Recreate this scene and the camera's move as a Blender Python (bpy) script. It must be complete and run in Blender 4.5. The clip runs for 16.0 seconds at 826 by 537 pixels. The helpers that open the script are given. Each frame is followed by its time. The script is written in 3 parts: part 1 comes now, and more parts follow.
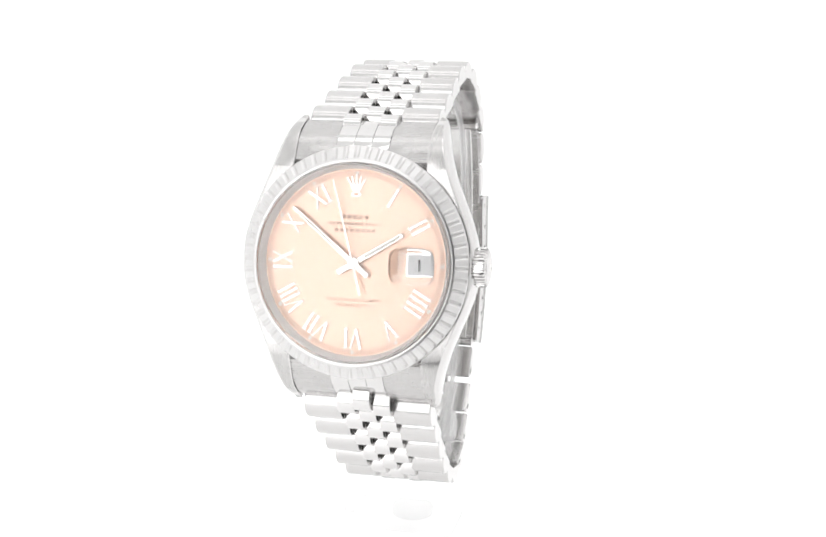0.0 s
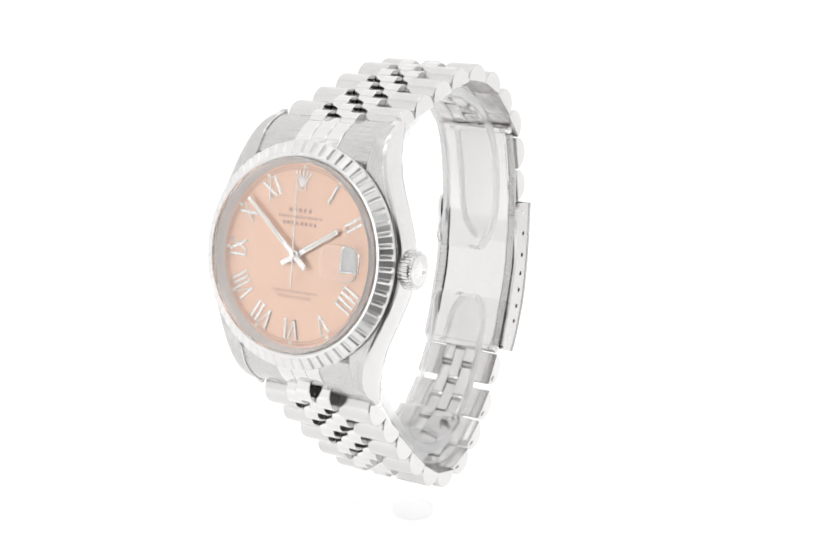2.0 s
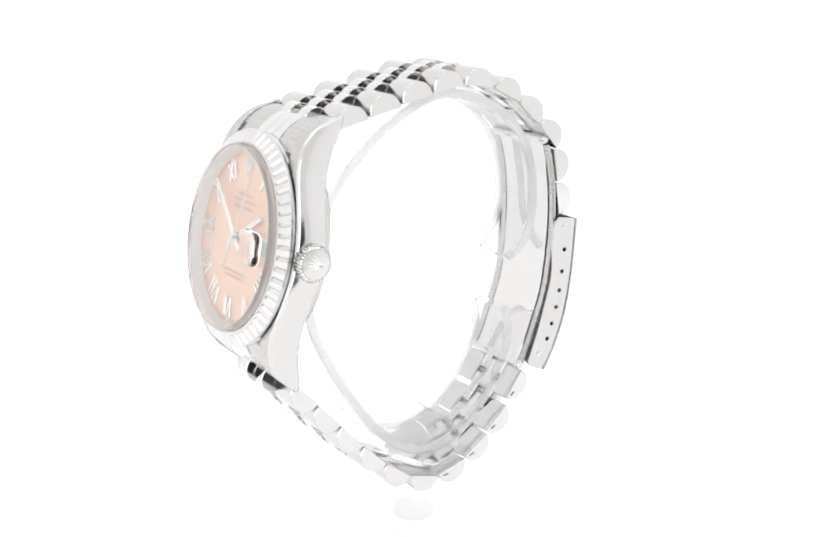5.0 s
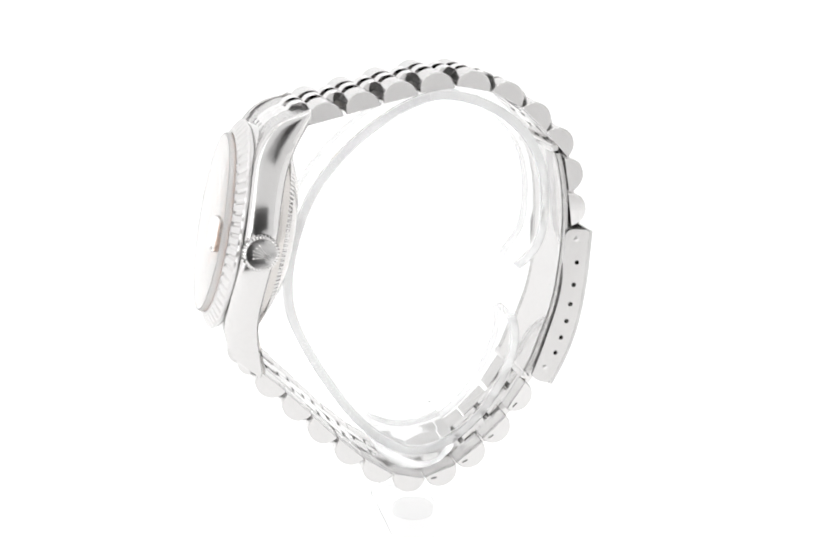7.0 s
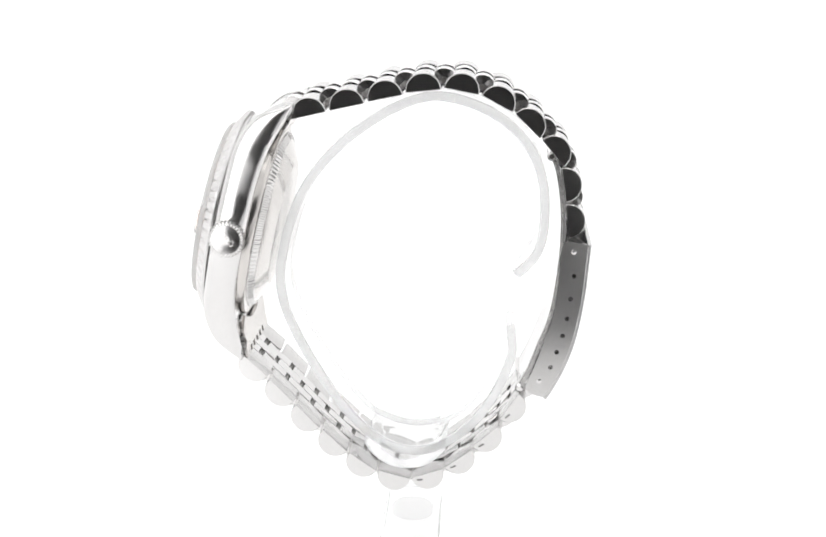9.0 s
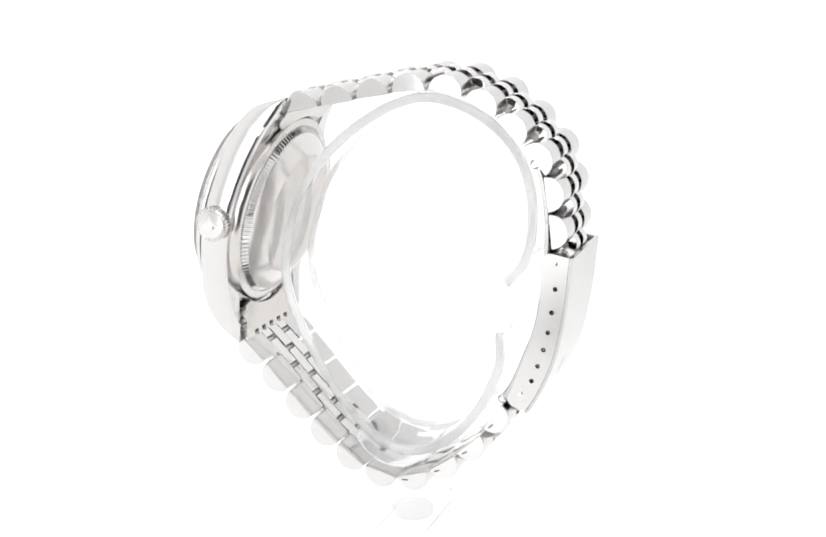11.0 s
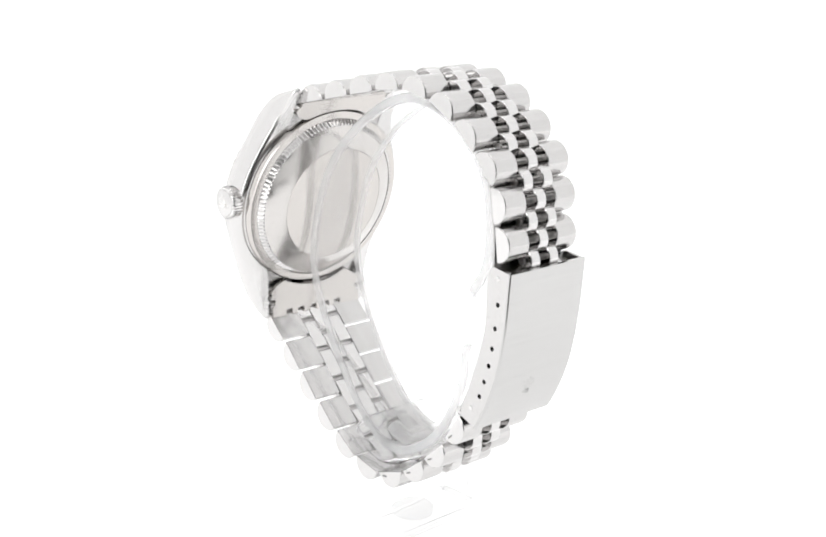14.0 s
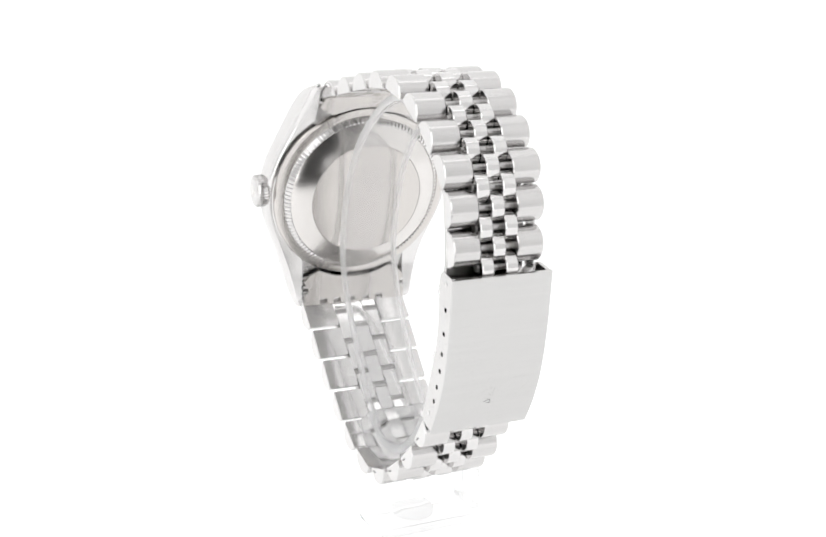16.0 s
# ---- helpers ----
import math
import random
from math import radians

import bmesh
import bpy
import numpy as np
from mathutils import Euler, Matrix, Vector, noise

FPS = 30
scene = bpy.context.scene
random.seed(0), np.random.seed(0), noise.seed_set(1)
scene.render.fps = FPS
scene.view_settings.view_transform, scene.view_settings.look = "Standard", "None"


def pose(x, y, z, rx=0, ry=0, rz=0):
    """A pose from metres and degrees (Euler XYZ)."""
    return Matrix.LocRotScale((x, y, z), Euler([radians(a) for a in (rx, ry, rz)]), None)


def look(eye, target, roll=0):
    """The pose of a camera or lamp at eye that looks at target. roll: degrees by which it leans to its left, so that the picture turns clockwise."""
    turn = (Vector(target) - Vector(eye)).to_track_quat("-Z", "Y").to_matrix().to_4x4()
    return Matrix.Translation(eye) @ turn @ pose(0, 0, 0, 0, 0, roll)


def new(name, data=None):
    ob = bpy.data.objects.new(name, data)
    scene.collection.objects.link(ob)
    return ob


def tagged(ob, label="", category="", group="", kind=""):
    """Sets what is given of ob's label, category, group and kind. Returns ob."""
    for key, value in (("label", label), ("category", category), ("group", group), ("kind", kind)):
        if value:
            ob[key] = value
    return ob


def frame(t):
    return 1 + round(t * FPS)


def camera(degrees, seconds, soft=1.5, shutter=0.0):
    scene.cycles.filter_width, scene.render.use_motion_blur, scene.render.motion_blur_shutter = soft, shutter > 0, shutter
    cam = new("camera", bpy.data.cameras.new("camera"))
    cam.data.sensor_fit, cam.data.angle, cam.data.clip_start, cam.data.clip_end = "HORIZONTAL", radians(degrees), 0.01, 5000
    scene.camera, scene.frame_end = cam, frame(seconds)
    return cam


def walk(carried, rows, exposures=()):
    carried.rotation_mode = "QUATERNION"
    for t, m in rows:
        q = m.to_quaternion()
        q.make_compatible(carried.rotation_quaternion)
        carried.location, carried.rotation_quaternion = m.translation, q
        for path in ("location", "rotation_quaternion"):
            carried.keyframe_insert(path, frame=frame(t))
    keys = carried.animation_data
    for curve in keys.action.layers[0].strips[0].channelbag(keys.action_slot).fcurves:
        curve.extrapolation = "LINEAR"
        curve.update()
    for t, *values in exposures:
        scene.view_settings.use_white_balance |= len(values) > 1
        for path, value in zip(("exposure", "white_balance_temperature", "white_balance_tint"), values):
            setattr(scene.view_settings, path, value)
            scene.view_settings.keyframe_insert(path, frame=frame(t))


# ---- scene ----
# A steel wristwatch on a clear display cuff turns slowly in a white light tent. Small parts are modelled in millimetres.
MM = 0.001
FLOOR = 0.110            # the lens stands this high over the tent floor
SPIN = -8.8117           # degrees per second about the upright axis
EYE = (0.0, -0.22345, FLOOR)
cam = camera(32.71, 16.0, soft=1.8)
AIM = (-0.00014, EYE[1] + math.cos(radians(15.98)), EYE[2] - math.sin(radians(15.98)))
walk(cam, [(0.0, look(EYE, AIM, 0.17)), (16.0, look(EYE, AIM, 0.17))])

# ---------------------------------------------------------------- world and exposure
world = bpy.data.worlds.new("world")
scene.world = world
world.use_nodes = True
world.node_tree.nodes["Background"].inputs[0].default_value = (0.02, 0.02, 0.022, 1)
world.node_tree.nodes["Background"].inputs[1].default_value = 0.3
scene.view_settings.exposure = 0.0
# the tent's cloth and floor glow themselves, in place of lamps outside
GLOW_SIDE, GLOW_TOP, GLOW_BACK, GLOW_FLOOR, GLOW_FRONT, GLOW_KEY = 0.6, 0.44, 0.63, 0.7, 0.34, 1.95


# ---------------------------------------------------------------- materials
def material(name):
    m = bpy.data.materials.new(name)
    m.use_nodes = True
    t = m.node_tree
    return m, t, t.nodes["Principled BSDF"]


def grain(t, b, scale, stretch, rough, spread, bump, dist=0.00002):
    """Fine streaks in roughness and relief, in the object's own space."""
    co = t.nodes.new("ShaderNodeTexCoord")
    mp = t.nodes.new("ShaderNodeMapping")
    mp.inputs["Scale"].default_value = stretch
    n1 = t.nodes.new("ShaderNodeTexNoise")
    n1.inputs["Scale"].default_value = scale
    n1.inputs["Detail"].default_value = 4
    n2 = t.nodes.new("ShaderNodeTexNoise")
    n2.inputs["Scale"].default_value = scale * 0.12
    mix = t.nodes.new("ShaderNodeMath")
    mix.operation = "ADD"
    mr = t.nodes.new("ShaderNodeMapRange")
    mr.inputs["From Min"].default_value, mr.inputs["From Max"].default_value = 0.6, 1.4
    mr.inputs["To Min"].default_value, mr.inputs["To Max"].default_value = rough - spread, rough + spread
    bp = t.nodes.new("ShaderNodeBump")
    bp.inputs["Strength"].default_value = bump
    bp.inputs["Distance"].default_value = dist
    ln = t.links.new
    ln(co.outputs["Object"], mp.inputs["Vector"])
    ln(mp.outputs["Vector"], n1.inputs["Vector"])
    ln(co.outputs["Object"], n2.inputs["Vector"])
    ln(n1.outputs["Fac"], mix.inputs[0])
    ln(n2.outputs["Fac"], mix.inputs[1])
    ln(mix.outputs[0], mr.inputs["Value"])
    ln(mr.outputs["Result"], b.inputs["Roughness"])
    ln(n1.outputs["Fac"], bp.inputs["Height"])
    ln(bp.outputs["Normal"], b.inputs["Normal"])
    return n1


def metal(name, colour, rough, spread=0.04, scale=3000.0, stretch=(1, 1, 1), bump=0.1, tone=0.012):
    m, t, b = material(name)
    b.inputs["Base Color"].default_value = (*colour, 1)
    b.inputs["Metallic"].default_value = 1.0
    streaks = grain(t, b, scale, stretch, rough, spread, bump)
    ramp = t.nodes.new("ShaderNodeValToRGB")
    lo, hi = ramp.color_ramp.elements
    lo.position, hi.position = 0.3, 0.7
    lo.color = (*[c * (1 - tone) for c in colour], 1)
    hi.color = (*[min(1.0, c * (1 + tone)) for c in colour], 1)
    t.links.new(streaks.outputs["Fac"], ramp.inputs["Fac"])
    t.links.new(ramp.outputs["Color"], b.inputs["Base Color"])
    return m


def plain(name, colour, rough=0.5, metallic=0.0, glow=0.0, scale=400.0):
    m, t, b = material(name)
    b.inputs["Base Color"].default_value = (*colour, 1)
    b.inputs["Metallic"].default_value = metallic
    grain(t, b, scale, (1, 1, 1), rough, 0.05, 0.05)
    if glow:
        b.inputs["Emission Color"].default_value = (1, 1, 1, 1)
        b.inputs["Emission Strength"].default_value = glow
    return m


def clear(name, ior, rough, colour=(1, 1, 1)):
    m, t, b = material(name)
    b.inputs["Base Color"].default_value = (*colour, 1)
    b.inputs["Transmission Weight"].default_value = 1.0
    b.inputs["IOR"].default_value = ior
    b.inputs["Roughness"].default_value = rough
    return m


STEEL = (0.67, 0.66, 0.655)
SATIN_STEEL = (0.52, 0.51, 0.505)
CLOTH = (0.5, 0.5, 0.5)      # half-dark base, so that light bounced in the tent builds up less
POLISHED = metal("polished steel", STEEL, 0.075, 0.025, 1500.0, (1, 1, 1), 0.03)
BRUSHED = metal("brushed steel", SATIN_STEEL, 0.27, 0.015, 4000.0, (0.01, 1, 1), 0.002, 0.02)
CLASP_STEEL = metal("matt brushed clasp steel", (0.56, 0.555, 0.55), 0.22, 0.015, 4000.0, (0.01, 1, 1), 0.002, 0.02)
BRUSHED_LONG = metal("steel brushed lengthwise", SATIN_STEEL, 0.27, 0.015, 4000.0, (1, 0.01, 0.01), 0.002, 0.02)
FLANK_STEEL = metal("softly polished flank steel", STEEL, 0.17, 0.02, 1500.0, (1, 1, 1), 0.02)
SATIN = metal("satin link steel", (0.60, 0.59, 0.585), 0.2, 0.02, 2200.0, (0.02, 1, 1), 0.01, 0.025)
# pins darker than the links' steel, to deepen the shade between them
SHADED_PIN_STEEL = metal("shade-darkened pin steel", (0.5, 0.49, 0.485), 0.3, 0.05)
# dark colour for the shade in the pin slots
SLOT_SHADE = metal("slot shade steel", (0.25, 0.245, 0.24), 0.45, 0.05)
BLASTED = plain("light blasted ring", (0.93, 0.92, 0.91), 0.45, 0.1)
NUMERAL_STEEL = metal("bright satin numeral steel", (0.84, 0.825, 0.81), 0.26, 0.05, 2000.0)
BEZEL_STEEL = metal("cut bezel steel", STEEL, 0.3, 0.04, 1500.0)
BACK_STEEL = metal("warm brushed back steel", (0.60, 0.575, 0.555), 0.2, 0.05, 2200.0, (1, 1, 1), 0.15)
MIRROR_STEEL = metal("mirror steel", (0.66, 0.64, 0.625), 0.19, 0.03, 900.0, (1, 1, 1), 0.02)
SALMON = plain("salmon dial lacquer", (0.89, 0.61, 0.465), 0.34, 0.5, scale=2500.0)
PRINT = plain("brown dial printing", (0.58, 0.37, 0.285), 0.5)
LUME = plain("ivory lume", (0.9, 0.87, 0.8), 0.5)
DATE_WHITE = plain("white date disc", (0.8, 0.8, 0.8), 0.5)
INK = plain("black ink", (0.02, 0.02, 0.02), 0.5)
SAPPHIRE = clear("sapphire crystal", 1.5, 0.0)
MAGNIFIER = clear("magnifying lens", 1.36, 0.0)


def hazy(name, ior, rough, haze, tint=0.97):
    """Clear plastic with a share of milky scatter, as moulded and sawn acrylic has."""
    m = clear(name, ior, rough, (0.99, 0.99, 0.99))
    t = m.node_tree
    b = t.nodes["Principled BSDF"]
    d, tr = t.nodes.new("ShaderNodeBsdfDiffuse"), t.nodes.new("ShaderNodeBsdfTranslucent")
    n = t.nodes.new("ShaderNodeTexNoise")
    n.inputs["Scale"].default_value = 350.0
    mr = t.nodes.new("ShaderNodeMapRange")
    mr.inputs["To Min"].default_value, mr.inputs["To Max"].default_value = haze * 0.7, min(1.0, haze * 1.3)
    for q in (d, tr):
        q.inputs["Color"].default_value = (tint, tint, tint, 1)
    both, mix = t.nodes.new("ShaderNodeMixShader"), t.nodes.new("ShaderNodeMixShader")
    ln = t.links.new
    both.inputs["Fac"].default_value = 0.75
    ln(d.outputs[0], both.inputs[1])
    ln(tr.outputs[0], both.inputs[2])
    ln(n.outputs["Fac"], mr.inputs["Value"])
    ln(mr.outputs["Result"], mix.inputs["Fac"])
    ln(b.outputs[0], mix.inputs[1])
    ln(both.outputs[0], mix.inputs[2])
    ln(mix.outputs[0], t.nodes["Material Output"].inputs["Surface"])
    return m


ACRYLIC = hazy("clear acrylic", 1.06, 0.03, 0.08, 1.0)
FAINT_ACRYLIC = hazy("very clear acrylic", 1.018, 0.14, 0.14, 0.9)
BLOCK_ACRYLIC = hazy("clear moulded acrylic", 1.05, 0.03, 0.12, 1.0)
FROSTED = hazy("milky crystal edge ring", 1.06, 0.2, 0.45)
SAWN_ACRYLIC = hazy("sawn acrylic edge", 1.015, 0.2, 0.27, 1.0)
ROOM_PALE = plain("pale paint of the added room", (0.6, 0.6, 0.6), 0.8)
# the floor glows by itself, so that no shadow shows under the watch
FLOOR_WHITE = plain("self-glowing white acrylic", CLOTH, 0.35, glow=GLOW_FLOOR)
# glow in the backdrop stands in for light falling on it
BACK_WHITE = plain("self-glowing white sweep", CLOTH, 0.6, glow=GLOW_BACK)
# walls, ceiling and front cloth glow at strengths set for the steel's reflections
SIDE_WHITE = plain("self-glowing side diffuser", CLOTH, 0.8, glow=GLOW_SIDE)
TOP_WHITE = plain("self-glowing top diffuser", CLOTH, 0.8, glow=GLOW_TOP)
FRONT_WHITE = plain("self-glowing front cloth", CLOTH, 0.8, glow=GLOW_FRONT)
ADDED_PANEL_WHITE = plain("added lamp panel diffuser", CLOTH, 0.6, glow=1.5)
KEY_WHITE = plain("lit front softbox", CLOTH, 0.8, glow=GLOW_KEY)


# ---------------------------------------------------------------- mesh helpers
def part(name, bm, mat, parent=None, label="", basis=None, smooth=40.0, unit=MM, second=None):
    """Links a bmesh, modelled in millimetres, as one mesh object under its thing or part."""
    bmesh.ops.recalc_face_normals(bm, faces=bm.faces[:])
    if unit != 1.0:
        bmesh.ops.scale(bm, vec=(unit,) * 3, verts=bm.verts[:])
    me = bpy.data.meshes.new(name)
    bm.to_mesh(me)
    bm.free()
    me.materials.append(mat)
    if smooth:
        for p in me.polygons:
            p.use_smooth = True
        me.set_sharp_from_angle(angle=radians(smooth))
    if second:
        me.materials.append(second[0])
        for p in me.polygons:
            p.material_index = 1 if second[1](p.normal) else 0
    ob = new(name, me)
    if parent is not None:
        ob.parent = parent
    if basis is not None:
        ob.matrix_basis = basis
    if label:
        tagged(ob, label)
    return ob


def again(ob, name, parent, basis):
    """One more object on the same mesh."""
    o = new(name, ob.data)
    o.parent = parent
    o.matrix_basis = basis
    return o


def box(bm, x0, x1, y0, y1, z0, z1, bevel=0.0, m=None):
    vs = [bm.verts.new((x, y, z)) for z in (z0, z1) for y in (y0, y1) for x in (x0, x1)]
    fs = [bm.faces.new([vs[i] for i in f]) for f in ((0, 1, 3, 2), (4, 5, 7, 6), (0, 1, 5, 4), (2, 3, 7, 6), (0, 2, 6, 4), (1, 3, 7, 5))]
    if bevel:
        es = {e for f in fs for e in f.edges}
        r = bmesh.ops.bevel(bm, geom=list(es), offset=bevel, segments=2, affect="EDGES", profile=0.5)
        vs = list({v for f in r["faces"] for v in f.verts} | {v for v in vs if v.is_valid})
    if m is not None:
        bmesh.ops.transform(bm, matrix=m, verts=vs)
    return vs


def revolve(bm, profile, n=96, closed=True, m=None, teeth=None):
    """Turns (r, z) points about z. teeth: (first, last, count, depth, share) sinks grooves into those profile points."""
    rings = []
    for r, z in profile:
        ring = []
        for k in range(n):
            a = 2 * math.pi * k / n
            rr = r
            if teeth:
                i = len(rings)
                per = n // teeth[2]
                if teeth[0] <= i <= teeth[1] and (k % per) < teeth[4] * per:
                    rr -= teeth[3]
            ring.append(bm.verts.new((rr * math.cos(a), rr * math.sin(a), z)))
        rings.append(ring)
    pairs = list(zip(rings, rings[1:]))
    if closed:
        pairs.append((rings[-1], rings[0]))
    for a, b in pairs:
        for k in range(n):
            bm.faces.new((a[k], a[(k + 1) % n], b[(k + 1) % n], b[k]))
    if not closed:
        for ring, rz in ((rings[0], profile[0]), (rings[-1], profile[-1])):
            if rz[0] > 1e-6:
                bm.faces.new(ring)
    if m is not None:
        bmesh.ops.transform(bm, matrix=m, verts=[v for ring in rings for v in ring])
    return rings


def loft(bm, sections, close_ends=True):
    rows = [[bm.verts.new(p) for p in s] for s in sections]
    n = len(rows[0])
    for a, b in zip(rows, rows[1:]):
        for k in range(n):
            bm.faces.new((a[k], a[(k + 1) % n], b[(k + 1) % n], b[k]))
    if close_ends:
        bm.faces.new(rows[0])
        bm.faces.new(rows[-1])
    return rows


def lerp_table(table, v):
    """A smooth curve through (place, value) pairs."""
    xs, ys = [a for a, b in table], [b for a, b in table]
    n = len(xs)
    m = [0.0] * n
    for k in range(1, n - 1):
        m[k] = (ys[k + 1] - ys[k - 1]) / (xs[k + 1] - xs[k - 1])
    m[-1] = (ys[-1] - ys[-2]) / (xs[-1] - xs[-2])
    v = min(max(v, xs[0]), xs[-1])
    k = min(max(int(np.searchsorted(xs, v)) - 1, 0), n - 2)
    h = xs[k + 1] - xs[k]
    t = (v - xs[k]) / h
    return (2 * t ** 3 - 3 * t * t + 1) * ys[k] + (t ** 3 - 2 * t * t + t) * h * m[k] + (3 * t * t - 2 * t ** 3) * ys[k + 1] + (t ** 3 - t * t) * h * m[k + 1]


def spline(points, per=6, closed=False):
    """A smooth curve through (u, v) points."""
    p = [Vector(q) for q in points]
    out = []
    n = len(p)
    spans = n if closed else n - 1
    for i in range(spans):
        if closed:
            a, b, c, d = p[i - 1], p[i], p[(i + 1) % n], p[(i + 2) % n]
        else:
            a, b, c, d = p[max(i - 1, 0)], p[i], p[i + 1], p[min(i + 2, n - 1)]
        for k in range(per):
            t = k / per
            out.append(0.5 * ((2 * b) + (c - a) * t + (2 * a - 5 * b + 4 * c - d) * t * t + (3 * b - a - 3 * c + d) * t ** 3))
    if not closed:
        out.append(p[-1])
    return out


def strip(bm, path, half, thick, inward, bead=0.0):
    """A band that runs along a path of (y, z), reaches half to both sides in x and is thick towards inward (+1 left of the path, -1 right)."""
    secs = []
    for i, q in enumerate(path):
        d = (path[min(i + 1, len(path) - 1)] - path[max(i - 1, 0)]).normalized()
        nrm = Vector((-d.y, d.x)) * inward
        h = half(i / (len(path) - 1)) if callable(half) else half
        o, inn = q, q + nrm * thick
        b = min(bead, thick * 0.45)
        if b:
            qa, qb = q + nrm * b, q + nrm * (thick - b)
            ring = [(-h + b, o), (h - b, o), (h, qa), (h, qb), (h - b, inn), (-h + b, inn), (-h, qb), (-h, qa)]
        else:
            ring = [(-h, o), (h, o), (h, inn), (-h, inn)]
        secs.append([(x, v.x, v.y) for x, v in ring])
    loft(bm, secs)


# ---------------------------------------------------------------- the light tent
def slab(name, x0, x1, y0, y1, z0, z1, mat, label):
    bm = bmesh.new()
    box(bm, x0, x1, y0, y1, z0, z1)
    return tagged(part(name, bm, mat, unit=1.0, smooth=0), label, name.split("_")[0], kind="structure")


def light_tent():
    w, top, front, back = 0.30, 0.46, -0.226, 0.105
    # floor and back in one sweep with a tight bend
    bm = bmesh.new()
    path = [Vector((-0.118, 0.0)), Vector((0.055, 0.0))]
    for k in range(1, 9):
        a = radians(90 * k / 8)
        path.append(Vector((0.055 + 0.03 * math.sin(a), 0.03 - 0.03 * math.cos(a))))
    path.append(Vector((0.085, top)))
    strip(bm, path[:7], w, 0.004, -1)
    tagged(part("floor", bm, FLOOR_WHITE, unit=1.0), "glossy white self-glowing acrylic tent floor", "floor", kind="structure")
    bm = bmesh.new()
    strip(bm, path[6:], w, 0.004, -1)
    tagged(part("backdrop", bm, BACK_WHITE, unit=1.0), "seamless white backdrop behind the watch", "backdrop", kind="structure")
    # unseen front floor pieces, placed for reflections, leave a dark gap under the lens
    slab("floor_front_west", -w, -0.075, front, -0.118, -0.004, 0.0, FLOOR_WHITE, "white glowing floor piece added for reflections")
    slab("floor_front_east", 0.045, w, -0.168, -0.118, -0.004, 0.0, FLOOR_WHITE, "white glowing floor piece added for reflections")
    slab("floor_corner", 0.14, w, front, -0.168, -0.004, 0.0, FLOOR_WHITE, "white glowing floor piece added for reflections")
    slab("wall_west", -w - 0.01, -w, front, 0.09, -0.01, top, SIDE_WHITE, "white self-glowing diffuser side wall of the tent")
    slab("wall_east", w, w + 0.01, front, 0.09, -0.01, top, SIDE_WHITE, "white self-glowing diffuser side wall of the tent")
    slab("ceiling", -w - 0.01, w + 0.01, front, 0.095, top, top + 0.01, TOP_WHITE, "white self-glowing diffuser ceiling of the tent")
    # the unseen front cloth leaves an opening for the lens, shaped for dark reflections
    x0, x1, h = -0.05, 0.15, 0.2
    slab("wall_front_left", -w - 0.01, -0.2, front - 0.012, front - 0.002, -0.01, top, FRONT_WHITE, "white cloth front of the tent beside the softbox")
    # strip added at the opening's edge to whiten the case flank's reflection
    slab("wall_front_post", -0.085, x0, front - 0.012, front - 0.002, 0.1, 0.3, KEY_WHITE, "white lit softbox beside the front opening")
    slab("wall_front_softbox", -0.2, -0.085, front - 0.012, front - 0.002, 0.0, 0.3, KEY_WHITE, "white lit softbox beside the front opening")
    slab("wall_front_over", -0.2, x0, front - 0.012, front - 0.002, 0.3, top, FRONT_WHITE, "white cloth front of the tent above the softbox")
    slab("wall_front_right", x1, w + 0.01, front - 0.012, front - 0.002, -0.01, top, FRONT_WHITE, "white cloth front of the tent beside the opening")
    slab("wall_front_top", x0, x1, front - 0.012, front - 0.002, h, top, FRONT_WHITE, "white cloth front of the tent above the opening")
    # sill and lip are added panels that keep low reflections bright
    slab("wall_front_sill", 0.085, x1, front - 0.012, front - 0.002, -0.01, 0.095, FRONT_WHITE, "white panel added under the opening for reflections")
    slab("wall_front_lip", 0.03, 0.085, front - 0.012, front - 0.002, -0.01, 0.06, FRONT_WHITE, "low white panel added under the opening for reflections")
    # two unseen lamp panels added to put gradients on the steel
    for y in (-0.13, 0.01):
        bm = bmesh.new()
        box(bm, -0.22, 0.22, y - 0.028, y + 0.028, 0.0, 0.006, 0.002)
        lamp = part("added_panel", bm, ADDED_PANEL_WHITE, unit=1.0, basis=pose(0, 0, top - 0.0065))
        tagged(lamp, "long white lamp panel added under the tent ceiling", "lamp", "lamp panels")
    # the unlit room outside, unseen and added to give the steel dark reflections
    for n, d in (("wall_room_south", (-1.5, 1.5, -1.6, -1.55, -0.4, 1.4)), ("wall_room_north", (-1.5, 1.5, 1.2, 1.25, -0.4, 1.4)),
                 ("wall_room_west", (-1.55, -1.5, -1.6, 1.25, -0.4, 1.4)), ("wall_room_east", (1.5, 1.55, -1.6, 1.25, -0.4, 1.4)),
                 ("ceiling_room", (-1.55, 1.55, -1.6, 1.25, 1.4, 1.45)), ("ground_room", (-1.55, 1.55, -1.6, 1.25, -0.45, -0.4))):
        slab(n, *d, ROOM_PALE, "pale surface of the added unlit room outside the tent")


light_tent()

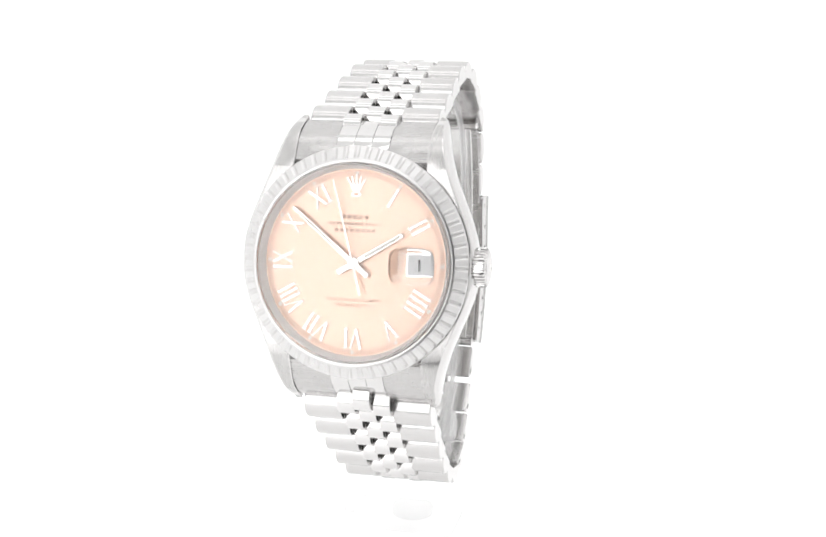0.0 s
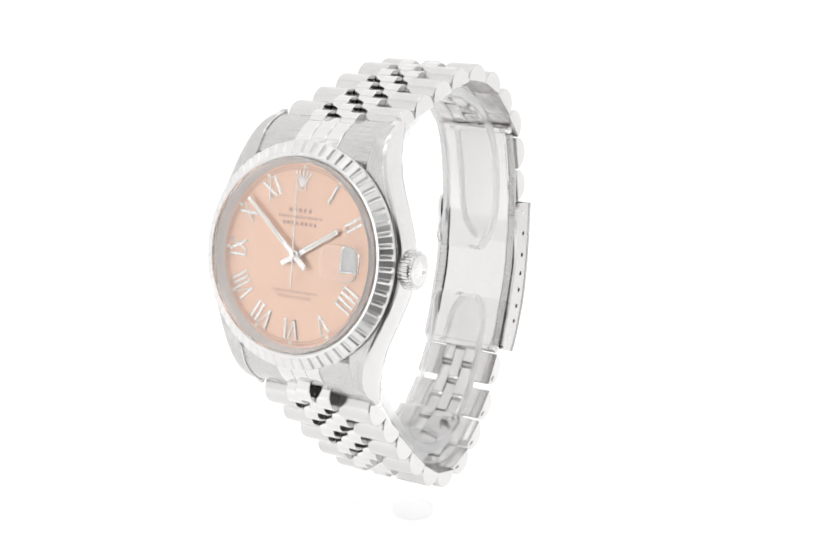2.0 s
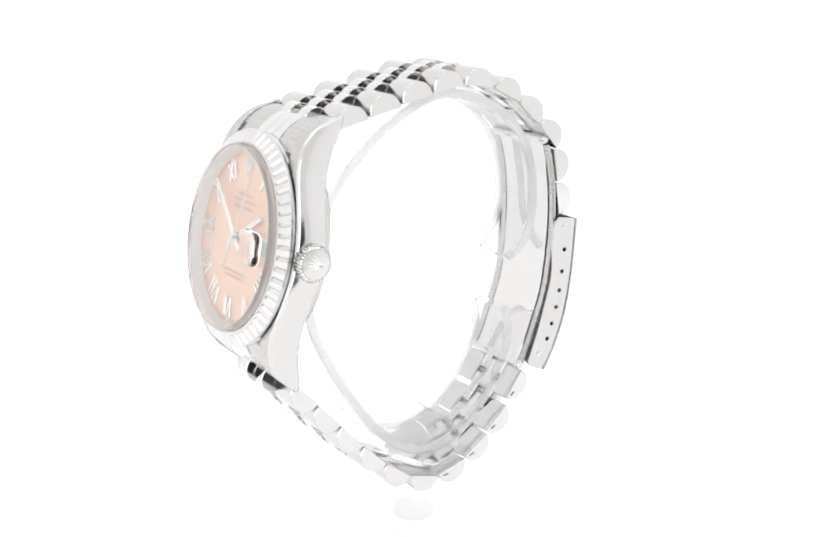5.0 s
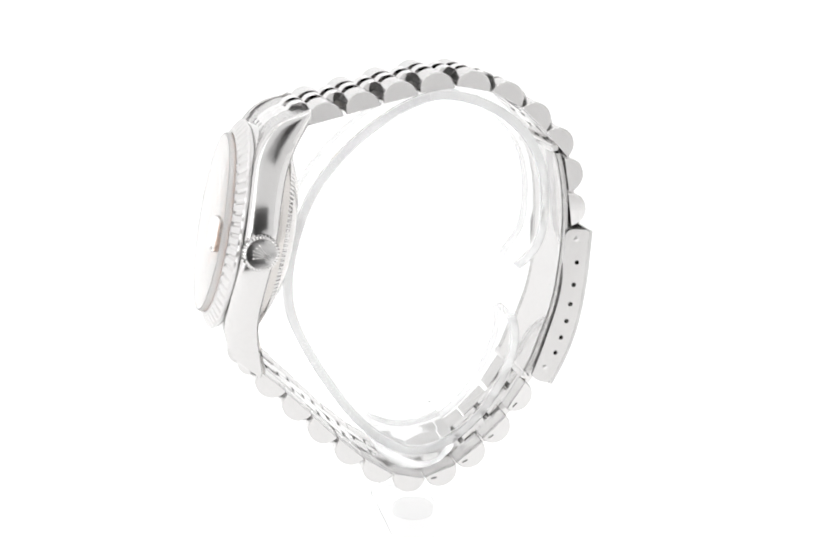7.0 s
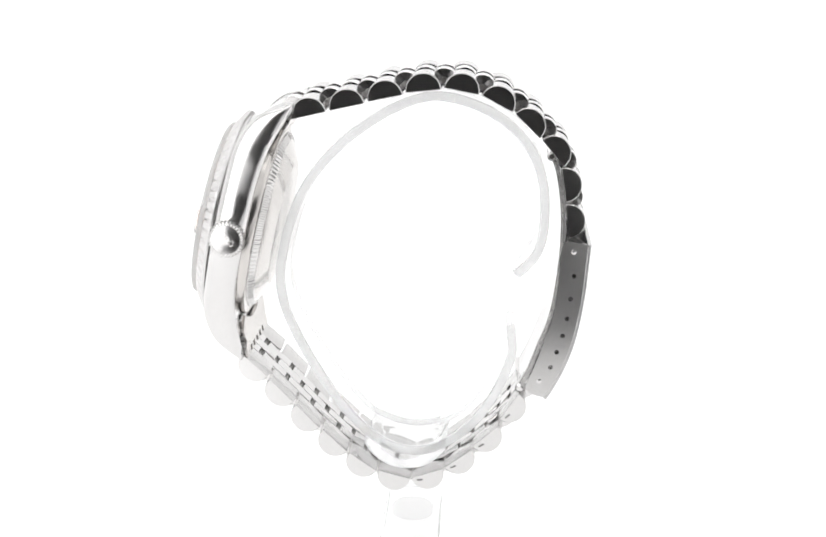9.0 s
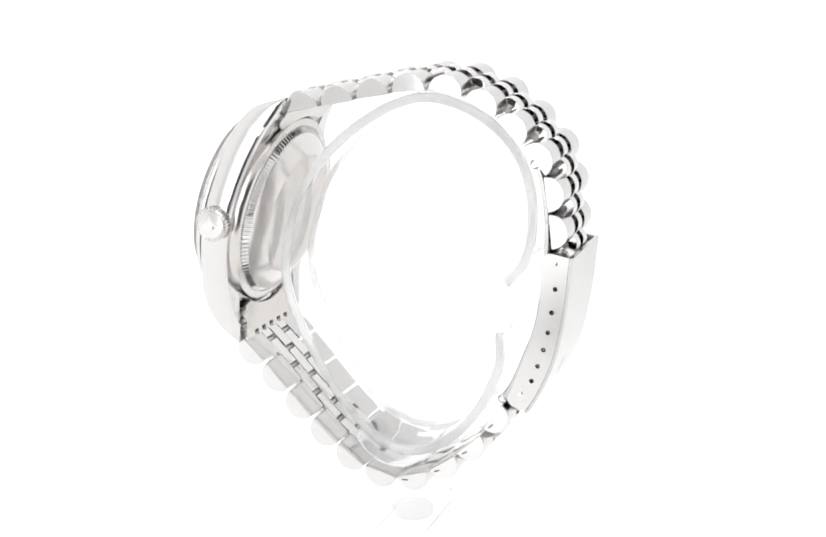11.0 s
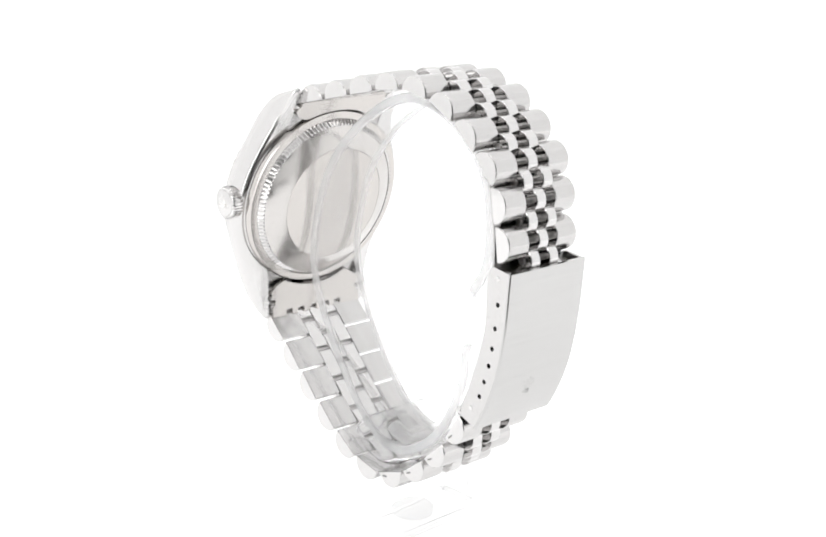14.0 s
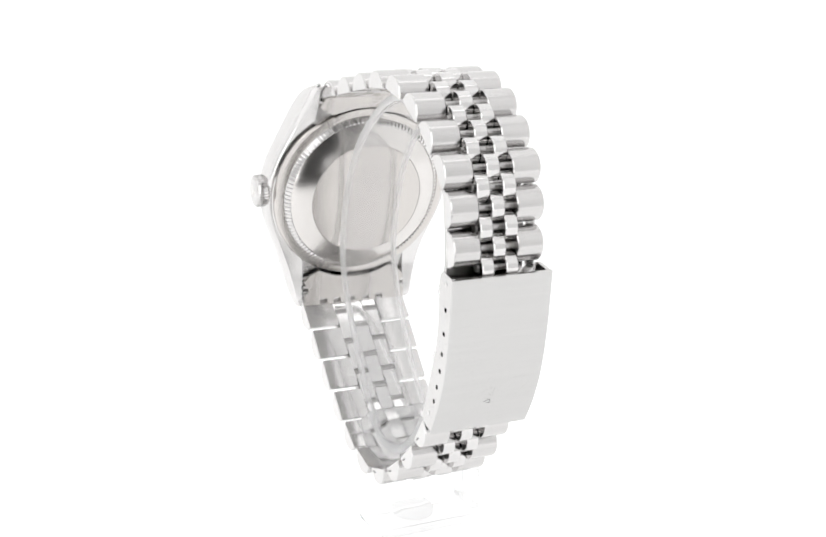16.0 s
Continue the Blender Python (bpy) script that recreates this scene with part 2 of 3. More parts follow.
# ---------------------------------------------------------------- the watch: placing
# x to the crown, y to twelve, z out of the dial
TILT = Matrix(((0.96841, 0.03197, -0.24732, -8.6156 * MM), (-0.24887, 0.18745, -0.95023, -28.8600 * MM),
               (0.01598, 0.98175, 0.18948, -54.3621 * MM + FLOOR), (0, 0, 0, 1)))
BASE_Z = FLOOR - 100.4 * MM
watch = tagged(new("wristwatch"), "stainless steel wristwatch with salmon dial and five-row link bracelet", "wristwatch")
watch.matrix_basis = pose(0, 0, BASE_Z)
SET = pose(0, 0, -BASE_Z) @ TILT


HEAD = SET @ pose(0.35 * MM, -0.5 * MM, 0, -1.3, 0, 0.6)     # the head sits a little turned against the bracelet


def at(x, y, z, rx=0, ry=0, rz=0):
    return HEAD @ pose(x * MM, y * MM, z * MM, rx, ry, rz)


# ---------------------------------------------------------------- case, bezel, back, crown
LUG_TOP = ((0, -0.25), (11.5, -0.25), (13, -0.4), (14.5, -0.7), (16, -1.25), (17.5, -2.1), (18.8, -3.25), (19.8, -4.7), (20.5, -6.1), (20.9, -6.9), (21.3, -7.3))
LUG_LOW = ((0, -5.1), (8, -5.1), (12, -5.4), (15, -6.05), (18, -7.1), (20, -7.8), (20.9, -8.0), (21.3, -7.8))
LUG_OUT = ((0, 17.6), (3, 17.4), (6, 16.55), (9, 15.35), (12.4, 13.95), (15, 13.1), (17.3, 12.45), (19.6, 11.9), (20.5, 11.6), (20.9, 11.3), (21.3, 10.9))
LUG_IN = ((0, 15.6), (4, 15.2), (8, 13.5), (11, 11.4), (12.5, 10.05), (20.9, 10.05), (21.3, 10.3))


def watch_case():
    for side in (1, -1):
        bm = bmesh.new()
        secs = []
        ys = [-21.3, -21.15, -20.8, -20.2] + [v * 0.5 for v in range(-39, 40)] + [20.2, 20.8, 21.15, 21.3]
        for y in ys:
            a = abs(y)
            t, l, o, i = (lerp_table(q, a) for q in (LUG_TOP, LUG_LOW, LUG_OUT, LUG_IN))
            h = t - l
            fall = max(0.0, 1 - a / 20) * 0.9      # the flank's top edge drops beside the bezel
            k = min(1.0, h / 4.0)
            e = 0.3 * fall
            ring = [(i, l + 0.1), (i, t - 0.1), (i + 0.12, t), (o - 0.66 - e, t), (o - 0.55 - e, t - 0.05 * k), (o - 0.26 - 0.4 * e, t - 0.34 * k),
                    (o - 0.2 - 0.3 * e, t - 0.46 * k), (o - 0.08, t - 0.26 * h), (o - 0.015, t - 0.4 * h), (o, t - 0.5 * h), (o - 0.03, t - 0.62 * h), (o - 0.12, t - 0.76 * h), (o - 0.28, l + 0.5 * k), (o - 0.42, l + 0.3 * k), (o - 0.8, l)]
            secs.append([(side * x, y, z) for x, z in ring])
        loft(bm, secs)
        part("case_flank", bm, FLANK_STEEL, watch, "brushed and polished steel case flank with two lugs", HEAD, smooth=24, second=(BRUSHED_LONG, lambda n: n.z > 0.45 and abs(n.x) < 0.3))
    bm = bmesh.new()
    revolve(bm, [(14.5, -0.6), (16.3, -0.6), (16.5, -0.8), (16.5, -5.0), (16.2, -5.2), (14.5, -5.2)], 96)
    part("case_middle", bm, POLISHED, watch, basis=HEAD)


def bezel():
    bm = bmesh.new()
    n = 360
    prof = [(14.32, 1.6), (14.4, 1.78), (14.7, 1.82), (15.0, 1.72), (15.12, 1.62), (16.55, 0.72), (16.72, 0.58), (16.8, 0.25), (16.75, -0.02), (16.1, -0.12), (16.1, -0.55), (14.32, -0.55)]
    rings = []
    for i, (r, z) in enumerate(prof):
        ring = []
        for k in range(n):
            a = 2 * math.pi * (k - 1) / n
            low = 0.24 if i in (4, 5) and k % 6 in (0, 1) else 0.0
            if i == 6 and k % 6 in (0, 1):
                low = 0.12
            ring.append(bm.verts.new(((r - low * 0.6) * math.cos(a), (r - low * 0.6) * math.sin(a), z - low * 0.8)))
        rings.append(ring)
    for a, b in zip(rings, rings[1:] + rings[:1]):
        for k in range(n):
            bm.faces.new((a[k], a[(k + 1) % n], b[(k + 1) % n], b[k]))
    part("bezel", bm, BEZEL_STEEL, watch, "engine-turned steel bezel with sixty cut bars", HEAD, smooth=20)
    bm = bmesh.new()
    revolve(bm, [(13.45, -0.05), (13.47, 0.1), (14.3, 1.7), (14.31, -0.05)], 128)
    part("inner_ring", bm, BLASTED, watch, "plain steel ring round the dial", HEAD)


def case_back():
    bm = bmesh.new()
    revolve(bm, [(15.9, -5.1), (16.25, -5.15), (16.2, -5.9), (15.9, -6.35), (14.9, -6.5), (14.7, -6.5), (14.7, -5.7)], 128)
    part("back_flange", bm, BACK_STEEL, watch, "smooth steel back flange", HEAD)
    bm = bmesh.new()
    revolve(bm, [(14.75, -6.3), (14.72, -6.6), (14.1, -7.35), (13.8, -7.4), (13.4, -6.3)], 480, teeth=(1, 2, 120, 0.32, 0.5))
    part("coin_edge", bm, POLISHED, watch, "knurled steel ring of the case back", HEAD, smooth=15)
    bm = bmesh.new()
    revolve(bm, [(13.9, -6.4), (13.85, -7.2), (13.2, -7.65), (10.45, -8.85), (10.3, -8.9), (10.2, -8.5), (10.2, -6.4)], 128)
    part("back_slope", bm, MIRROR_STEEL, watch, "mirror-polished slope of the case back", HEAD, smooth=30)
    bm = bmesh.new()
    revolve(bm, [(10.3, -8.75), (10.2, -8.92), (6.0, -8.98), (0.0, -9.0)], 96, closed=False)
    bmesh.ops.remove_doubles(bm, verts=bm.verts[:], dist=0.0001)
    part("back_disc", bm, BACK_STEEL, watch, "satin centre of the case back", HEAD)


def emblem(bm, s, m, thick=0.12):
    """A plain fan of five prongs on an oval foot, s tall, in the xy plane."""
    for k in range(5):
        a = (k - 2) * 15.0
        b = m @ pose(0, -0.4 * s, 0, 0, 0, -a)
        r = 0.86 * s if k == 2 else 0.8 * s
        vs = [bm.verts.new(q) for q in ((-0.065 * s, 0.1 * s, 0), (0.065 * s, 0.1 * s, 0), (0.026 * s, r, 0), (-0.026 * s, r, 0),
                                        (-0.05 * s, 0.1 * s, thick), (0.05 * s, 0.1 * s, thick), (0.018 * s, r, thick), (-0.018 * s, r, thick))]
        for f in ((0, 1, 2, 3), (4, 5, 6, 7), (0, 1, 5, 4), (1, 2, 6, 5), (2, 3, 7, 6), (3, 0, 4, 7)):
            bm.faces.new([vs[i] for i in f])
        bmesh.ops.transform(bm, matrix=b, verts=vs)
        bmesh.ops.create_icosphere(bm, subdivisions=2, radius=0.055 * s, matrix=b @ pose(0, r, thick * 0.5) @ Matrix.Diagonal((1, 1, thick / (0.11 * s), 1)))
    rings = revolve(bm, [(0.13 * s, 0), (0.22 * s, 0), (0.21 * s, thick), (0.14 * s, thick)], 24)
    bmesh.ops.transform(bm, matrix=m @ pose(0, -0.38 * s, 0) @ Matrix.Diagonal((1, 0.55, 1, 1)), verts=[v for r in rings for v in r])


def crown():
    turn = at(0, 0, -2.75) @ pose(0, 0, 0, 0, 90, 0)
    bm = bmesh.new()
    revolve(bm, [(1.6, 16.6), (2.2, 16.9), (2.75, 17.05), (2.85, 17.3), (2.85, 18.6), (2.7, 18.85), (2.3, 19.0), (2.2, 18.95)], 192, closed=False, teeth=(2, 5, 32, 0.24, 0.5))
    c = part("crown", bm, POLISHED, watch, "fluted steel winding crown", turn, smooth=25)
    bm = bmesh.new()
    revolve(bm, [(2.25, 18.8), (2.22, 19.05), (1.6, 19.14), (0.8, 19.2), (0, 19.22)], 64, closed=False)
    bmesh.ops.remove_doubles(bm, verts=bm.verts[:], dist=0.0001)
    part("crown_cap", bm, FLANK_STEEL, c, "domed polished crown cap")
    bm = bmesh.new()
    emblem(bm, 2.7, pose(0, 0, 19.12, 0, 0, 75), 0.1)
    part("crown_emblem", bm, NUMERAL_STEEL, c, "raised steel emblem")


# ---------------------------------------------------------------- dial, hands, crystal
def stroke(bm, a, b, w, z0=0.0, z1=0.26):
    """A flat bar from a to b, w wide, with chamfered top."""
    a, b = Vector(a), Vector(b)
    d = (b - a).normalized()
    n = Vector((-d.y, d.x)) * w / 2
    e = min(0.09, w * 0.25)
    lo = [a + n, a - n, b - n, b + n]
    k = n.normalized() * e
    hi = [a + n - k + d * e, a - n + k + d * e, b - n + k - d * e, b + n - k - d * e]
    vs = [bm.verts.new((p.x, p.y, z)) for q, z in ((lo, z0), (lo, z1 - 0.08), (hi, z1)) for p in q]
    for s in (0, 4):
        for i in range(4):
            j = (i + 1) % 4
            bm.faces.new((vs[s + i], vs[s + j], vs[s + 4 + j], vs[s + 4 + i]))
    bm.faces.new(vs[8:12])
    bm.faces.new(vs[0:4])


def numeral(text, hour):
    """A Roman numeral with serifs, its head towards the rim."""
    h, thick, thin = 2.85, 0.44, 0.24
    wide = {"I": 0.92, "V": 2.0, "X": 2.0}
    total = sum(wide[c] for c in text)
    squeeze = min(1.0, 4.0 / total)
    bm = bmesh.new()
    x = -total / 2
    for c in text:
        w = wide[c]
        if c == "I":
            stroke(bm, (x + w / 2, -h / 2), (x + w / 2, h / 2), thick)
            for y in (-1, 1):
                stroke(bm, (x + 0.06, y * h / 2), (x + w - 0.06, y * h / 2), 0.16, z1=0.2)
        elif c == "V":
            stroke(bm, (x + 0.32, h / 2), (x + w / 2, -h / 2), thick)
            stroke(bm, (x + w - 0.25, h / 2), (x + w / 2, -h / 2), thin)
            stroke(bm, (x + 0.02, h / 2), (x + 0.68, h / 2), 0.16, z1=0.2)
            stroke(bm, (x + w - 0.55, h / 2), (x + w, h / 2), 0.16, z1=0.2)
        else:
            stroke(bm, (x + 0.28, h / 2), (x + w - 0.28, -h / 2), thick)
            stroke(bm, (x + w - 0.25, h / 2), (x + 0.25, -h / 2), thin)
            for y in (-1, 1):
                stroke(bm, (x + 0.03, y * h / 2), (x + 0.6, y * h / 2), 0.16, z1=0.2)
                stroke(bm, (x + w - 0.6, y * h / 2), (x + w - 0.03, y * h / 2), 0.16, z1=0.2)
        x += w
    bmesh.ops.scale(bm, vec=(squeeze, 1, 1), verts=bm.verts[:])
    bmesh.ops.transform(bm, matrix=pose(0, 0, 0, 0, 0, -30 * hour) @ pose(0, 10.85, 0.01), verts=bm.verts[:])
    return bm


def bars(bm, x0, x1, y, h, count, seed):
    """A line of small printed bars of uneven length."""
    rnd = random.Random(seed)
    step = (x1 - x0) / count
    for k in range(count):
        a = x0 + k * step
        box(bm, a + 0.03, a + step * rnd.uniform(0.5, 0.72), y - h / 2, y + h / 2, 0.012, 0.03)


def lettering(words, wide, y):
    """Printed capitals, wide across, centred at y."""
    cu = bpy.data.curves.new("words", "FONT")
    cu.body = words
    cu.align_x = "CENTER"
    cu.size = 0.62
    cu.offset = 0.004
    cu.extrude = 0.006
    cu.resolution_u = 2
    ob = bpy.data.objects.new("words", cu)
    me = bpy.data.meshes.new_from_object(ob)
    bpy.data.objects.remove(ob)
    bm = bmesh.new()
    bm.from_mesh(me)
    bpy.data.meshes.remove(me)
    xs = [v.co.x for v in bm.verts]
    k = wide / (max(xs) - min(xs))
    for v in bm.verts:
        v.co = (v.co.x * k, v.co.y + y - 0.2, v.co.z + 0.02)
    return bm


def dial():
    bm = bmesh.new()
    revolve(bm, [(13.5, -0.4), (13.5, 0.0), (0, 0.0)], 128, closed=False)
    bmesh.ops.remove_doubles(bm, verts=bm.verts[:], dist=0.0001)
    d = part("dial", bm, SALMON, watch, "salmon pink lacquered dial with applied Roman numerals", HEAD, smooth=0)
    for hour, text in ((1, "I"), (2, "II"), (4, "IIII"), (5, "V"), (6, "VI"), (7, "VII"), (8, "VIII"), (9, "IX"), (10, "X"), (11, "XI")):
        part("hour_numeral", numeral(text, hour), NUMERAL_STEEL, d, "applied steel Roman numeral", smooth=0)
    bm = bmesh.new()
    emblem(bm, 3.3, pose(0, 11.1, 0.01), 0.24)
    part("dial_emblem", bm, NUMERAL_STEEL, d, "applied steel emblem at twelve")
    bm = bmesh.new()
    for r in (12.62, 13.0):
        revolve(bm, [(r, 0.012), (r + 0.12, 0.012), (r + 0.12, 0.022), (r, 0.022)], 128)
    for k in range(60):
        if k % 5:
            box(bm, -0.05, 0.05, 12.65, 13.02, 0.012, 0.024, m=pose(0, 0, 0, 0, 0, -6 * k))
    part("minute_track", bm, PRINT, d, "printed brown railway minute track", smooth=0)
    for k in range(12):
        bm = bmesh.new()
        revolve(bm, [(0.3, 0.02), (0.28, 0.1), (0.0, 0.13)], 16, closed=False, m=pose(12.85 * math.sin(radians(30 * k)), 12.85 * math.cos(radians(30 * k)), 0))
        part("lume_dot", bm, LUME, d, "ivory lume dot")
    for n, (x0, x1, y, h, c) in enumerate(((-2.2, 2.2, 6.6, 0.58, 5), (-4.0, 4.0, 5.6, 0.4, 15), (-3.2, 3.2, 4.65, 0.5, 8),
                                          (-2.6, -1.6, -13.0, 0.2, 5), (1.6, 2.6, -13.0, 0.2, 5))):
        bm = bmesh.new()
        bars(bm, x0, x1, y, h, c, n)
        part("printed_line", bm, PRINT, d, "small brown dial printing", smooth=0)
    for words, y, wide in (("SUPERLATIVE CHRONOMETER", -5.35, 8.2), ("OFFICIALLY CERTIFIED", -6.15, 6.2)):
        part("printed_words", lettering(words, wide, y), PRINT, d, "small brown printed words", smooth=0)
    bm = bmesh.new()
    box(bm, 7.9, 10.7, -1.25, 1.25, 0.012, 0.03)
    w = part("date_window", bm, DATE_WHITE, d, "white date window", smooth=0)
    bm = bmesh.new()
    for a in ((7.75, 7.92, -1.4, 1.4), (10.68, 10.85, -1.4, 1.4), (7.92, 10.68, 1.23, 1.4), (7.92, 10.68, -1.4, -1.23)):
        box(bm, *a, 0.0, 0.12)
    part("date_frame", bm, POLISHED, w, smooth=0)
    bm = bmesh.new()
    box(bm, 9.35, 9.62, -0.8, 0.8, 0.03, 0.045)
    part("date_figure", bm, INK, w, "black date figure one", smooth=0)


def hand(name, tip, tail, w0, w1, z, angle, lume, label):
    bm = bmesh.new()
    pts = [(-w0 / 2, -tail), (w0 / 2, -tail), (w0 / 2, 0), (w1 / 2, tip - 0.25), (0, tip), (-w1 / 2, tip - 0.25), (-w0 / 2, 0)]
    lo = [bm.verts.new((x, y, 0)) for x, y in pts]
    hi = [bm.verts.new((x * 0.75, y * 0.99, 0.16)) for x, y in pts]
    for i in range(len(pts)):
        j = (i + 1) % len(pts)
        bm.faces.new((lo[i], lo[j], hi[j], hi[i]))
    bm.faces.new(hi)
    bm.faces.new(lo)
    rings = revolve(bm, [(0.0, 0.2), (w0 * 0.75 + 0.1, 0.2), (w0 * 0.75 + 0.2, 0.0), (0.0, 0.0)], 32, closed=False)
    ob = part(name, bm, NUMERAL_STEEL, watch, label, at(0, 0, z, 0, 0, -angle), smooth=0)
    if lume:
        bm = bmesh.new()
        box(bm, -w1 * 0.24, w1 * 0.24, tip * 0.22, tip * 0.93, 0.15, 0.175)
        part("lume_strip", bm, LUME, ob, "ivory lume strip", smooth=0)
    return ob


def crystal():
    bm = bmesh.new()
    revolve(bm, [(0, 2.0), (14.0, 2.0), (14.0, 2.8), (0, 2.88)], 128, closed=False)
    bmesh.ops.remove_doubles(bm, verts=bm.verts[:], dist=0.0001)
    c = part("crystal", bm, SAPPHIRE, watch, "clear sapphire watch crystal", HEAD, smooth=30)
    c.visible_shadow = False
    # milky ring added where the crystal's edge would refract dark
    bm = bmesh.new()
    revolve(bm, [(14.01, 1.72), (14.31, 1.72), (14.31, 2.45), (14.2, 2.7), (14.01, 2.79)], 128)
    part("crystal_rim", bm, FROSTED, c, "milky bevelled ring added over the dark crystal edge", smooth=30)
    bm = bmesh.new()
    secs = []
    n = 40
    for s, z in ((1.0, 2.9), (1.0, 3.15), (0.95, 3.36), (0.82, 3.58), (0.6, 3.74), (0.3, 3.83), (0.04, 3.86)):
        ring = []
        for k in range(n):
            a = 2 * math.pi * k / n
            ca, sa = math.cos(a), math.sin(a)
            e = 0.5
            ring.append((9.05 + 3.3 * s * math.copysign(abs(ca) ** e, ca), 2.6 * s * math.copysign(abs(sa) ** e, sa), z))
        secs.append(ring)
    loft(bm, secs)
    lens = part("date_lens", bm, MAGNIFIER, watch, "raised magnifying lens over the date", HEAD, smooth=60)
    lens.visible_shadow = False


# ---------------------------------------------------------------- bracelet
# row by row from the case: middle of the inner face (y, z) and the way it runs
UPPER = ((19.3, -10.9, 156), (21.76, -16.46, 156.5), (24.25, -22.0, 157.5), (26.48, -27.55, 163), (27.6, -33.3, 180), (26.78, -39.1, 197),
         (24.3, -44.4, 213), (20.9, -49.2, 219), (16.25, -52.0, 250), (10.64, -53.85, 252))
LOWER = ((-22.5, -9.5, 211.5), (-26.0, -14.45, 215), (-29.6, -19.35, 215.5), (-33.0, -24.5, 212), (-35.8, -29.7, 204), (-37.1, -35.2, 183),
         (-35.85, -40.5, 151), (-32.3, -45.0, 133), (-27.65, -48.6, 126), (-21.8, -51.4, 113))
PITCH = 6.05


def link_mesh(name, wide, length, top, height, edge, mat):
    """One link: a flat plate inside, an arch top long outside. x across, y along, z outwards."""
    bm = bmesh.new()
    lip = 0.55 if top < length - 0.3 else 0.2
    prof = [(-length / 2 + 0.12, 0.0), (length / 2 - 0.12, 0.0), (length / 2, 0.12), (length / 2, lip)]
    for k in range(0 if lip > 0.3 else 1, 13 if lip > 0.3 else 12):
        a = math.pi * k / 12
        prof.append((top / 2 * math.cos(a), lip + 0.08 + (height - lip - 0.08) * math.sin(a)))
    prof += [(-length / 2, lip), (-length / 2, 0.12)]
    mid = height * 0.42
    secs = []
    for x, k in ((-wide / 2, 0.94), (-wide / 2 + edge, 1.0), (wide / 2 - edge, 1.0), (wide / 2, 0.94)):
        secs.append([(x, y * k, mid + (z - mid) * k) for y, z in prof])
    loft(bm, secs)
    return part(name, bm, mat, watch, smooth=30, second=(POLISHED, lambda n: abs(n.x) > 0.9))


def frame_of(y, z, a, sign):
    """Basis of a link whose inner face has its middle at (y, z) and runs at a degrees; sign +1 over twelve, -1 under six."""
    d = Vector((0, math.sin(radians(a)), math.cos(radians(a))))
    out = Vector((0, -d.z, d.y)) * sign
    x = d.cross(out)
    m = Matrix((x, d, out)).transposed().to_4x4()
    m.translation = (0, y * MM, z * MM)
    return m


